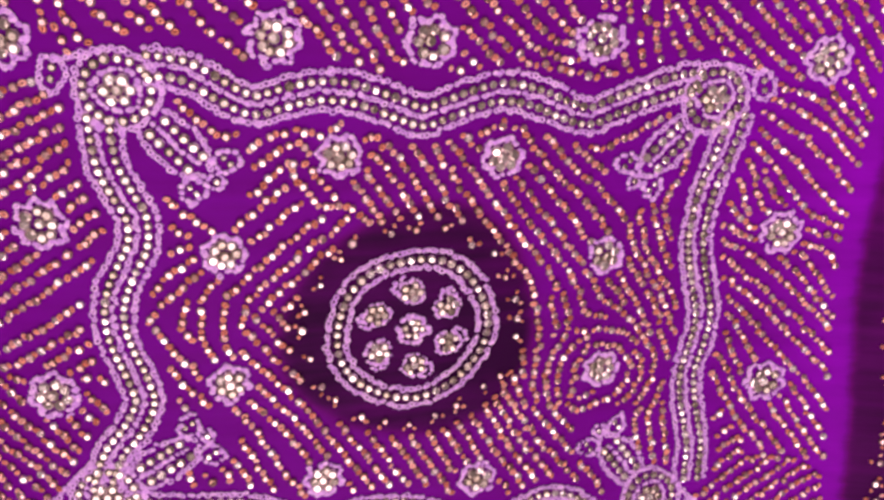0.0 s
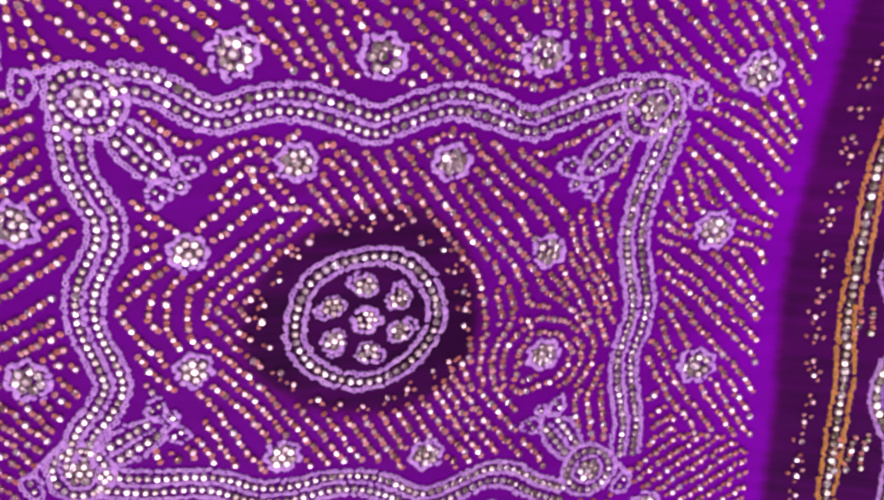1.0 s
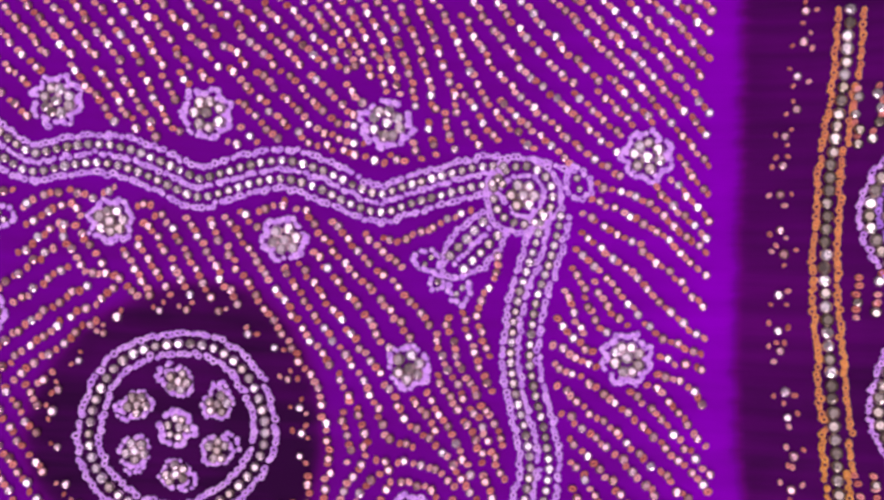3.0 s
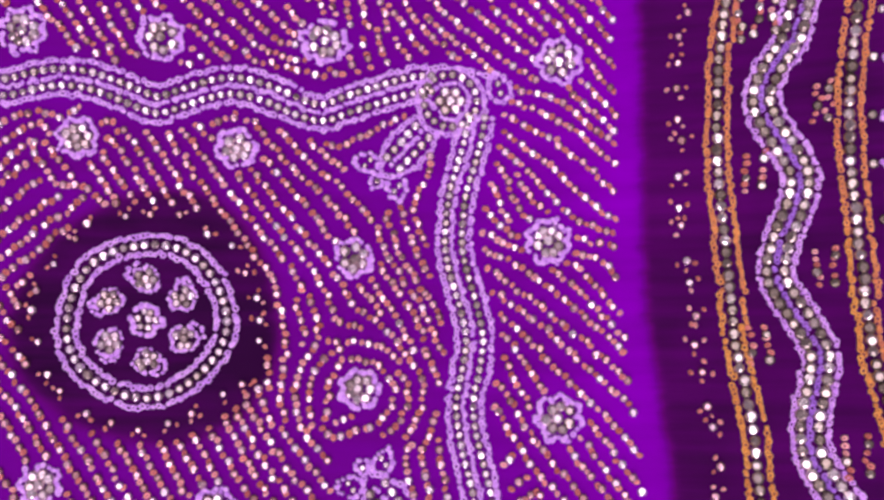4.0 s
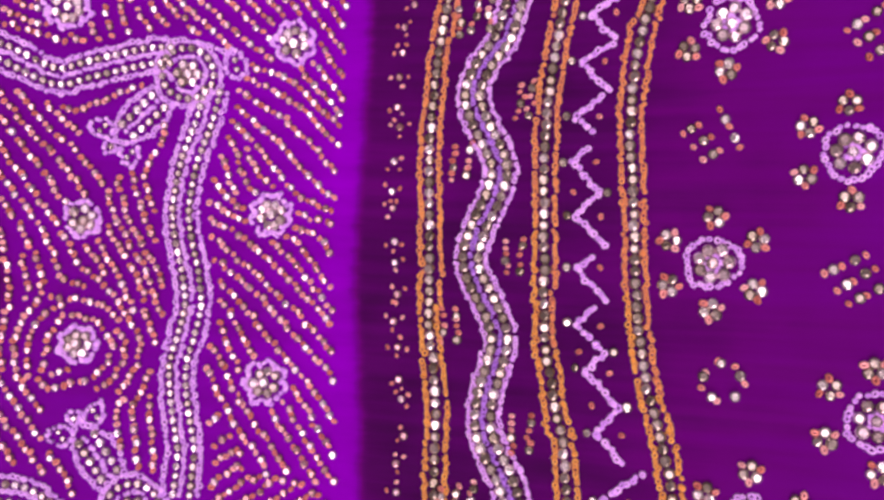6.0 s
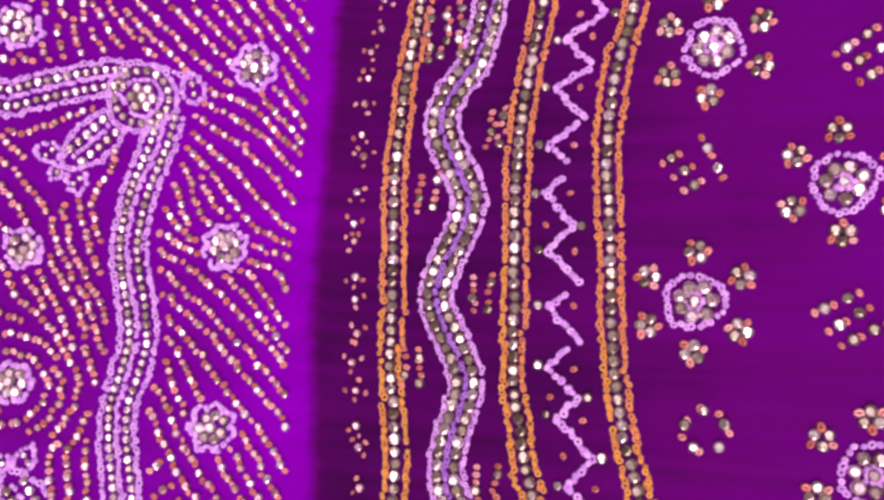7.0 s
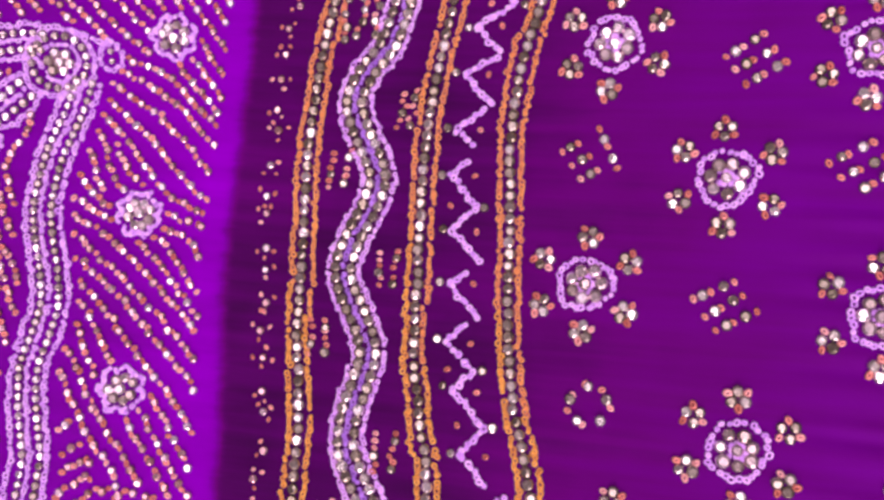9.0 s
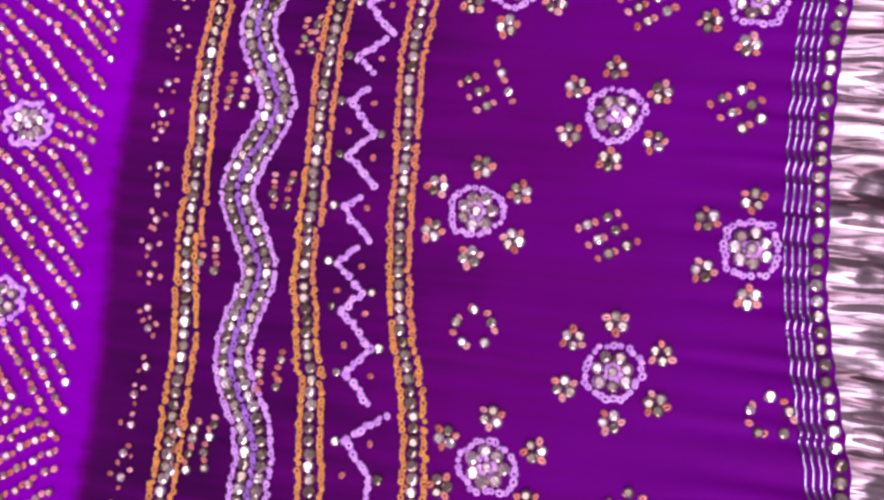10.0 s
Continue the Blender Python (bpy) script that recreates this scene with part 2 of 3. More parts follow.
FLOW_INNER_LEFT = [(-59.1, 59.1, 40), (-37.3, 43.6, 36), (-92.4, 64.6, -56), (-77.9, 47.7, -40), (-53.1, 46.0, 42), (-35.4, 58.4, -52), (-10.0, 60.0,
    -56), (2.5, 57.8, -58), (14.9, 55.7, -54), (-20.1, 81.0, 20), (-87.1, 20.4, 40), (-88.5, -1.4, -51), (-73.1, 27.3, 40), (-53.1, 27.0, 42), (-77.3,
    9.9, -92), (-54.6, -4.9, -47), (-53.0, -29.6, -48), (-85.8, -31.9, -48), (-20.3, -54.4, -56), (-2.3, -60.9, -58), (-38.2, -35.3, -55), (-63.2, -48.0,
    -63), (-97.7, -41.5, 42)]
FLOW_INNER_RIGHT = [(38.3, 54.6, -52), (55.6, 57.6, -42), (43.6, 69.6, -49), (69.8, 33.8, -53), (90.0, 37.6, -71), (76.9, 45.7, -46), (100.3, 53.0,
    72), (77.8, 76.2, 29), (51.6, 30.7, -50), (94.1, 10.4, -55), (103.3, -6.1, -66), (52.7, 1.2, -77), (64.1, -18.4, 48), (77.2, -11.2, -6), (92.4, -19.3,
    -53), (96.5, -32.4, 77), (91.4, -41.5, 44), (79.2, -47.8, 15), (61.1, -25.7, 92), (35.0, -47.6, -60), (54.6, -49.5, -50), (67.7, -62.1, -49), (40.1,
    -62.5, -53), (100.3, -60.6, -75), (27.6, 88.6, 31)]
SAG = [(-140, 15.3), (-70, 5.4), (0, -3.0), (70, -13.1), (140, -22.4), (210, -20.1), (280, -11.1), (350, -1.3), (420, 13.4), (490, 22.1)]
MEDAL = (-1.7, -0.9)
BOW = [(5.151, -0.333)]


# ---------------------------------------------------------------- geometry helpers
def mesh_from(name, verts, faces, mat, smooth=False):
    me = bpy.data.meshes.new(name)
    me.from_pydata(verts, [], faces)
    me.materials.append(mat)
    if smooth:
        me.polygons.foreach_set("use_smooth", [True] * len(me.polygons))
    me.update()
    return me


def part(name, me, parent, label="", matrix=None):
    ob = new(name, me)
    ob.parent = parent
    if matrix is not None:
        ob.matrix_basis = matrix
    if label:
        tagged(ob, label)
    return ob


def thing(name, label, category, kind="", group=""):
    return tagged(new(name), label, category, group, kind)


def box(name, lo, hi, mat, label, category):
    (x0, y0, z0), (x1, y1, z1) = lo, hi
    v = [(x, y, z) for z in (z0, z1) for y in (y0, y1) for x in (x0, x1)]
    f = [(0, 2, 3, 1), (4, 5, 7, 6), (0, 1, 5, 4), (2, 6, 7, 3), (0, 4, 6, 2), (1, 3, 7, 5)]
    return tagged(new(name, mesh_from(name, v, f, mat)), label, category, kind="structure")


def spline(pts, step):
    """Points along a smooth curve through pts, a step apart, with the tangent angle."""
    p = np.array(pts, float)
    p = np.vstack([2 * p[0] - p[1], p, 2 * p[-1] - p[-2]])
    fine = []
    for i in range(1, len(p) - 2):
        for u in np.linspace(0, 1, 24, endpoint=False):
            a, b, c, d = p[i - 1:i + 3]
            fine.append(0.5 * (2 * b + (c - a) * u + (2 * a - 5 * b + 4 * c - d) * u * u + (3 * b - a - 3 * c + d) * u ** 3))
    fine.append(p[-2])
    return resample(np.array(fine), step)


def resample(fine, step):
    seg = np.hypot(*np.diff(fine, axis=0).T)
    s = np.concatenate([[0], np.cumsum(seg)])
    n = max(2, int(round(s[-1] / step)) + 1)
    u = np.linspace(0, s[-1], n)
    x, y = np.interp(u, s, fine[:, 0]), np.interp(u, s, fine[:, 1])
    ang = np.arctan2(np.gradient(y), np.gradient(x))
    return [(a, b, c) for a, b, c in zip(x, y, ang)]


def longer(pts, first, last):
    """The curve with a straight run added at both ends, in mm."""
    p = [Vector((x, y)) for x, y in pts]
    run = (p[-1] - p[0]).normalized()
    a, b = ((p[0] - p[1]).normalized() - run * 0.6).normalized() * first, ((p[-1] - p[-2]).normalized() + run * 2).normalized() * last
    return [tuple(p[0] + a)] + pts + [tuple(p[-1] + b)]


def offset(curve, d):
    return np.array([(x - math.sin(a) * d, y + math.cos(a) * d) for x, y, a in curve])


def at_y(pts, y):
    p = sorted((b, a) for a, b in pts)
    ys, xs = [q[0] for q in p], [q[1] for q in p]
    if y < ys[0]:
        return xs[0] + (y - ys[0]) * (xs[1] - xs[0]) / (ys[1] - ys[0]) * 0.5
    if y > ys[-1]:
        return xs[-1] + (y - ys[-1]) * (xs[-1] - xs[-2]) / (ys[-1] - ys[-2]) * 0.5
    return float(np.interp(y, ys, xs))


def lie(x, y):
    """The broad sag of the cloth on its soft support, in mm."""
    return 60.0 + sum(a * math.exp(-((x - k) / 70.0) ** 2) for k, a in SAG) + BOW[0][0] * 1e-4 * y * y + BOW[0][1] * 1e-4 * (x - 140) * y


def height(x, y):
    """The lie of the cloth, in mm."""
    h = 0.5 * noise.noise(Vector((x / 28, y / 22, 0))) + 0.5 * noise.noise(Vector((x / 80, y / 9, 4)))
    edge = max(0.0, min(1.0, (x - (at_y(RIBBON, y) - 45)) / 45))
    return lie(x, y) + h + edge * 0.75 * math.sin(y / 1.8 + 2.2 * noise.noise(Vector((y / 11, 3, 0))))


def slope(x, y):
    return (lie(x + 1, y) - lie(x - 1, y)) / 2, (lie(x, y + 1) - lie(x, y - 1)) / 2


def loops(places, long, wide, thick, mat, name, seg=8, ring=4):
    """Small thread loops, joined into one mesh: (x, y, angle, size) in mm."""
    verts, faces = [], []
    for x, y, a, k in places:
        o = len(verts)
        z0 = height(x, y) + thick * 0.9
        gx, gy = slope(x, y)
        ca, sa, tilt = math.cos(a), math.sin(a), random.uniform(-0.25, 0.25)
        for i in range(seg):
            u = 2 * math.pi * i / seg
            for j in range(ring):
                w = 2 * math.pi * j / ring
                px, py = (long * k / 2 - thick + thick * math.cos(w)) * math.cos(u), (wide * k / 2 - thick + thick * math.cos(w)) * math.sin(u)
                dx, dy = px * ca - py * sa, px * sa + py * ca
                verts.append(((x + dx) * MM, (y + dy) * MM, (z0 + thick * math.sin(w) + tilt * px + gx * dx + gy * dy) * MM))
        for i in range(seg):
            for j in range(ring):
                faces.append((o + i * ring + j, o + (i + 1) % seg * ring + j, o + (i + 1) % seg * ring + (j + 1) % ring, o + i * ring + (j + 1) % ring))
    return mesh_from(name, verts, faces, mat, True)


def cord_places(fine, pitch=1.75, jitter=0.34):
    return [(x + random.gauss(0, jitter), y + random.gauss(0, jitter), a + random.gauss(0, 0.6), random.uniform(0.75, 1.15)) for x, y, a in resample(np.array(fine), pitch)]


def cord(fine, mat, parent, name="cord", long=2.75, wide=2.45, thick=0.47, pitch=1.75, label=""):
    return tagged(part(name, loops(cord_places(fine, pitch), long, wide, thick, mat, name), parent, label), kind="stuff")


def stitched(base, d, mat, parent, run=(28, 70), **shape):
    """A cord laid beside a curve in several runs, each a little off the line."""
    line = offset(base, d)
    i = 0
    while i < len(line) - 4:
        n = int(random.uniform(*run))
        piece = line[i:i + n]
        if len(piece) > 3:
            a = base[min(i + len(piece) // 2, len(base) - 1)][2]
            s0, s1 = random.gauss(0, 0.45), random.gauss(0, 0.45)
            w = np.linspace(s0, s1, len(piece))[:, None]
            dyed = mat(piece[len(piece) // 2]) if callable(mat) else mat
            cord(piece + w * np.array([[-math.sin(a), math.cos(a)]]), dyed, parent, **shape)
        i += n + random.choice((0, 0, 1, 2))


def stone_mesh(sides, mat):
    """A low-cut foiled stone of 1 mm radius with a flat table."""
    v, f = [], []
    for r, z in ((0.97, 0.0), (1.0, 0.28), (0.86, 0.58), (0.56, 0.8)):
        v += [(r * math.cos(2 * math.pi * i / sides), r * math.sin(2 * math.pi * i / sides), z) for i in range(sides)]
    for k in range(3):
        for i in range(sides):
            j = (i + 1) % sides
            f.append((k * sides + i, k * sides + j, (k + 1) * sides + j, (k + 1) * sides + i))
    f.append(tuple(range(3 * sides, 4 * sides)))
    return mesh_from("stone", v, f, mat)


STONES = {k: [stone_mesh(n, m) for n in (8, 9, 10)] for k, m in (("foil", stone_mat), ("rose", rose_mat), ("pale", pale_mat))}


def stone(x, y, d, parent, look_of="foil"):
    r = d / 2 * MM * random.uniform(0.92, 1.08)
    gx, gy = slope(x, y)
    lean = 0.16 if look_of == "foil" else 0.11
    tip = Vector((-gx, -gy, 1)).to_track_quat("Z", "Y").to_matrix().to_4x4()
    m = Matrix.Translation((x * MM, y * MM, (height(x, y) + 0.15) * MM)) @ tip @ Euler((random.gauss(0, lean), random.gauss(0, lean), random.uniform(0, 6.3))).to_matrix().to_4x4() @ Matrix.Diagonal((r, r, r, 1))
    return part("stone", random.choice(STONES[look_of]), parent, matrix=m)


def polyline(pts, step):
    return resample(np.array(pts, float), step)


def circle(cx, cy, r, n=60, lump=0.0, waves=0, phase=0.0, squash=1.0, turn=0.0):
    out = []
    for i in range(n + 1):
        u = 2 * math.pi * i / n
        k = r * (1 + lump * math.cos(waves * u + phase))
        px, py = k * math.cos(u), k * math.sin(u) * squash
        out.append((cx + px * math.cos(turn) - py * math.sin(turn), cy + px * math.sin(turn) + py * math.cos(turn)))
    return np.array(out)


# ---------------------------------------------------------------- room
floor = box("floor", (-1.6, -1.5, -0.1), (2.0, 1.6, 0.0), floor_mat, "plain grey stone floor under the cloth", "floor")
ceiling = box("ceiling", (-1.7, -1.7, 2.6), (2.1, 1.7, 2.7), ceiling_mat, "plain off-white painted ceiling", "ceiling")
box("wall_north", (-1.7, 1.6, 0.0), (2.1, 1.7, 2.6), wall_mat, "plain grey-beige plastered wall", "wall")
box("wall_west", (-1.7, -1.5, 0.0), (-1.6, 1.6, 2.6), wall_mat, "plain grey-beige plastered wall", "wall")
box("wall_east", (2.0, -1.5, 0.0), (2.1, 1.6, 2.6), wall_mat, "plain grey-beige plastered wall", "wall")
south = thing("wall_south", "plastered wall with a wide window opening", "wall", "structure")
for lo, hi in (((-1.7, 0.0), (WINDOW_X[0], 2.6)), ((WINDOW_X[1], 0.0), (2.1, 2.6)), ((WINDOW_X[0], 0.0), (WINDOW_X[1], WINDOW_Z[0])), ((WINDOW_X[0], WINDOW_Z[1]), (WINDOW_X[1], 2.6))):
    w = box("wall_piece", (lo[0], -1.7, lo[1]), (hi[0], WALL_Y, hi[1]), wall_mat, "", "")
    for key in ("kind",):
        del w[key]
    w.parent = south

# ---------------------------------------------------------------- sari cloth
sari = thing("sari", "purple silk sari end with lilac and copper stone embroidery, spread flat", "sari")


def dye(x, y):
    """0 bright purple, 1 nearly black purple."""
    def step(d, soft):
        return 1 / (1 + math.exp(-max(-40, min(40, d / soft))))
    e = x - at_y(DYE_EDGE, y) + 1.6 * noise.noise(Vector((x / 9, y / 2.5, 2))) + 1.2 * noise.noise(Vector((3, y / 14, 2)))
    v = 0.22 * step(-(x - 118), 22) + 0.2
    r = math.hypot(x - MEDAL[0] - 1, (y - MEDAL[1] - 1) * 1.02) * (1 + 0.05 * math.sin(3 * math.atan2(y, x) + 1))
    v += (0.95 - v) * step(49.5 - r, 1.3)
    v -= 0.1 * step(e + 22, 6) * step(-e, 2)
    far = max(0.0, min(1.0, (x - 260) / 130))
    v += (0.88 - 0.32 * far - v) * step(e, 0.9)
    return v


nx, ny = 430, 300
Y0, Y1 = -190.0, 205.0
verts, shade = [], []
for j in range(ny + 1):
    y = Y0 + (Y1 - Y0) * j / ny
    right = at_y(EDGE_STONES, y) + 3.6
    for i in range(nx + 1):
        x = -230 + (right + 230) * i / nx
        verts.append((x * MM, y * MM, height(x, y) * MM))
        shade.append(dye(x, y))
faces = [(j * (nx + 1) + i, j * (nx + 1) + i + 1, (j + 1) * (nx + 1) + i + 1, (j + 1) * (nx + 1) + i) for j in range(ny) for i in range(nx)]
me = mesh_from("cloth", verts, faces, silk_mat, True)
me.attributes.new("dye", "FLOAT", "POINT").data.foreach_set("value", shade)
cloth = part("cloth", me, sari, "thin purple silk with darker dyed areas")
thick = cloth.modifiers.new("thickness", "SOLIDIFY")
thick.thickness, thick.offset = 0.0006, -1

# satin underlay, showing beyond the edge in fine uneven pleats, and the padded support of both
def sheet(x0, x1, nx, ny, fn):
    vs = []
    for j in range(ny + 1):
        y = Y0 - 20 + (Y1 - Y0 + 40) * j / ny
        for i in range(nx + 1):
            x = x0 + (x1 - x0) * i / nx
            vs.append((x * MM, y * MM, fn(x, y) * MM))
    return vs, [(j * (nx + 1) + i, j * (nx + 1) + i + 1, (j + 1) * (nx + 1) + i + 1, (j + 1) * (nx + 1) + i) for j in range(ny) for i in range(nx)]


def pleats(x, y):
    under = max(0.0, min(1.0, (x - at_y(EDGE_STONES, y)) / 12))
    if not under:
        return lie(x, y) - 2.6
    k = 1.3 * noise.noise(Vector((x / 90, y / 9.0, 1))) + 0.55 * noise.noise(Vector((x / 50, y / 3.6, 5))) + 0.22 * noise.noise(Vector((x / 9, y / 4, 9)))
    return lie(x, y) - 2.6 + under * (2.2 + 5.2 * k)


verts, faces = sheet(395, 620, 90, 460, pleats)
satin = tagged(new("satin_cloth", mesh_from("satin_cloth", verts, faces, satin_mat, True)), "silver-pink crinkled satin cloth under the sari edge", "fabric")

verts, faces = sheet(-330, 640, 97, 44, lambda x, y: lie(x, y) - 6.5)
pad = tagged(new("ground", mesh_from("ground", verts, faces, floor_mat, True)), "soft grey padded surface under the cloths", "pad", kind="structure")
block = pad.modifiers.new("depth", "SOLIDIFY")
block.thickness, block.offset = 0.012, -1

# ---------------------------------------------------------------- wavy bands of three cords and two rows of stones
taken = []  # (x, y, radius) kept clear of loose rows


def wavy_band(name, pts, half, d, pitch, label, clear=True):
    ob = part(name, None, sari, label)
    base = spline(pts, 1.0)
    for k in (-1, 0, 1):
        if clear:
            stitched(base, k * half, lilac_mat, ob, (50, 110), wide=2.45 if k else 2.1)
        else:
            stitched(base, k * half, lilac_mat if k else violet_mat, ob, (30, 80), long=2.5, wide=2.2, thick=0.42, pitch=1.5 if k else 1.8)
        if k:
            for x, y, a in resample(offset(base, k * half * 0.5), pitch):
                stone(x, y, d, ob, "pale" if clear else "foil")
    if clear:
        taken.extend((x, y, half + 4.6) for x, y, a in base[::3])
    return ob


wavy_band("wavy_band", longer(BAND_TOP, 1, 4), 6.5, 3.5, 3.65, "wavy lilac cord band with two rows of stones")
wavy_band("wavy_band", longer(BAND_LEFT, 1, 4), 6.5, 3.5, 3.65, "wavy lilac cord band with two rows of stones")
wavy_band("wavy_band", longer(BAND_RIGHT, 5, 5), 6.5, 3.5, 3.65, "wavy lilac cord band with two rows of stones")
wavy_band("wavy_band", longer(BAND_BOTTOM, 5, 5), 6.4, 3.5, 3.7, "wavy lilac cord band with two rows of stones")


def paisley(cx, cy, r, ang, parent, d=3.7):
    """A rounded drop packed with stones, with a hooked tail."""
    ob = part("paisley", None, parent, "small pale lilac paisley packed with stones")
    rim = [(x + random.gauss(0, 0.15), y + random.gauss(0, 0.15)) for x, y in circle(cx, cy, r, 30, 0.08, random.choice((3, 4, 5)), random.uniform(0, 6), random.uniform(0.85, 1.0), ang)]
    cord(rim, lilac_mat, ob, long=2.2, wide=1.9, thick=0.48, pitch=1.6)
    tail = [(cx + r * k * math.cos(ang + h), cy + r * k * math.sin(ang + h)) for k, h in ((0.9, 0.75), (1.3, 0.6), (1.5, 0.25), (1.45, -0.2), (1.2, -0.45))]
    cord([(x, y) for x, y, a in spline(tail, 0.5)], lilac_mat, ob, long=2.2, wide=1.9, thick=0.48, pitch=1.6)
    for i in range(5):
        u = ang + i * 1.257 + random.gauss(0, 0.15)
        stone(cx + r * 0.62 * math.cos(u), cy + r * 0.62 * math.sin(u), d, ob, "pale")
    stone(cx, cy, d, ob, "pale")
    return ob


def corner(cx, cy, bud, curl):
    """A stone-filled roundel with a bud towards the middle and a small curl outwards."""
    ob = part("corner_motif", None, sari, "lilac roundel with a bud and a curl, packed with stones")
    R = 13.4
    cord(circle(cx, cy, R, 60, 0.03, 3), lilac_mat, ob)
    cord(circle(cx, cy, R * 0.54, 40, 0.06, 3, random.uniform(0, 6)), lilac_mat, ob, long=2.5, wide=2.0, thick=0.5, pitch=1.9)
    for i in range(17):
        stone(cx + R * 0.78 * math.cos(i * 0.3696), cy + R * 0.78 * math.sin(i * 0.3696), 3.6, ob, "pale")
    for i in range(6):
        stone(cx + R * 0.3 * math.cos(i * 1.05), cy + R * 0.3 * math.sin(i * 1.05), 4.4, ob, "pale")
    stone(cx, cy, 4.2, ob, "pale")
    cb, sb = math.cos(bud), math.sin(bud)

    def to(u, v):
        return cx + u * cb - v * sb, cy + u * sb + v * cb
    for side in (-1, 1):
        edge = [to(u, side * v) for u, v in ((R - 0.5, 4.8), (R + 5, 7.0), (R + 13, 7.6), (R + 20, 6.0), (R + 25.5, 1.6))]
        cord([(x, y) for x, y, a in spline(edge, 0.6)], lilac_mat, ob)
        lobe = to(R + 27, side * 7.6)
        cord(circle(lobe[0], lobe[1], 4.6, 24, 0.08, 3, squash=0.8, turn=bud + side * 0.9), lilac_mat, ob, long=2.5, wide=2.2, thick=0.6, pitch=1.9)
        for k in (-1, 1):
            stone(lobe[0] + 1.6 * k * cb, lobe[1] + 1.6 * k * sb, 2.6, ob, "pale")
        for k in range(5):
            stone(*to(R + 3.5 + k * 4.2, side * 3.4), 3.9, ob, "pale")
    cord([to(R + 2, 0), to(R + 21, 0)], lilac_mat, ob, long=2.6, wide=2.2, thick=0.6, pitch=1.9)
    tip = to(R + 30, 0)
    cord(circle(tip[0], tip[1], 2.6, 20), lilac_mat, ob, long=2.4, wide=2.0, thick=0.55, pitch=1.9)
    stone(tip[0], tip[1], 2.8, ob, "pale")
    cc, sc = math.cos(curl), math.sin(curl)
    kx, ky = cx + 20.0 * cc, cy + 20.0 * sc
    up = 1 if math.cos(curl) > 0 else -1
    cord(circle(kx, ky, 5.9, 30, 0.06, 3, squash=0.68, turn=curl + 1.57), lilac_mat, ob)
    arm = [(cx + R * 1.02 * math.cos(curl + up * h) + k * cc, cy + R * 1.02 * math.sin(curl + up * h) + k * sc) for h, k in ((1.1, 0), (0.75, 1.5), (0.5, 4.0), (0.36, 7.0))]
    cord([(x, y) for x, y, t in spline(arm, 0.6)], lilac_mat, ob)
    for k in (-1, 1):
        stone(kx - 2.0 * k * sc, ky + 2.0 * k * cc, 2.9, ob, "pale")
    taken.append((cx, cy, R + 3.5))
    taken.extend((*to(R + u, 0), 9) for u in (6, 13, 19))
    taken.append((*to(R + 27, 0), 14.5))
    taken.append((cx + (R + 5) * cc, cy + (R + 5) * sc, 8))


for (cx, cy), bud, curl in zip(CORNERS, (-48, -131, 128, 32), (165, 15, -25, 200)):
    corner(cx, cy, radians(bud), radians(curl))


def flower(cx, cy, r, petals, parent, d=4.5):
    """Stones packed round a middle one, each petal hemmed by a short lilac arc."""
    ph = random.uniform(0, 6.3)
    ob = part("flower_motif", None, parent, "small round flower of stones in a scalloped lilac outline")
    rough = random.uniform(0.04, 0.09)
    out = []
    for x, y in circle(cx, cy, r, 96, 0.10, petals, ph):
        k = 1 + rough * 2 * noise.noise(Vector((x / 4, y / 4, 7)))
        out.append((cx + (x - cx) * k, cy + (y - cy) * k))
    places = [p for p in cord_places(out, 1.6, 0.28) if random.random() > 0.05]
    places += [(cx + 0.8 * (x - cx), cy + 0.8 * (y - cy), a + 0.7, 0.8) for x, y, a, k in places[::6]]
    tagged(part("cord", loops(places, 2.7, 2.3, 0.58, lilac_mat, "cord"), ob), kind="stuff")
    for i in range(petals):
        u = (2 * math.pi * i - ph) / petals + random.gauss(0, 0.08)
        k = r * random.uniform(0.5, 0.62)
        stone(cx + k * math.cos(u), cy + k * math.sin(u), d, ob, "pale")
    stone(cx + random.gauss(0, 0.3), cy + random.gauss(0, 0.3), d, ob, "pale")
    taken.append((cx, cy, r + 3.0))
    return ob


for k, (x, y) in enumerate(FLOWERS_INNER):
    flower(x, y, 7.0, 6 + k % 2, sari)
for k, (x, y) in enumerate(FLOWERS_OUTER):
    flower(x, y, 8.2, 7 + k % 2, sari)

# ---------------------------------------------------------------- round medallion
medal = part("medallion", None, sari, "round lilac ring of stones holding paisleys on dark dyed silk")
for r in (32.8, 25.6):
    cord(circle(*MEDAL, r, 160, 0.014, 5, 0.8), lilac_mat, medal)
for i in range(46):
    u = 2 * math.pi * i / 46
    k = 29.2 * (1 + 0.014 * math.cos(5 * u + 0.8))
    stone(MEDAL[0] + k * math.cos(u), MEDAL[1] + k * math.sin(u), 3.8, medal, "pale")
flower(*MEDAL, 5.6, 6, medal, d=3.3)
for i in range(6):
    u = radians(90 + 60 * i + 4)
    paisley(MEDAL[0] + 15.7 * math.cos(u), MEDAL[1] + 15.7 * math.sin(u), 4.9, u + radians(50), medal)
taken.append((*MEDAL, 46.5))


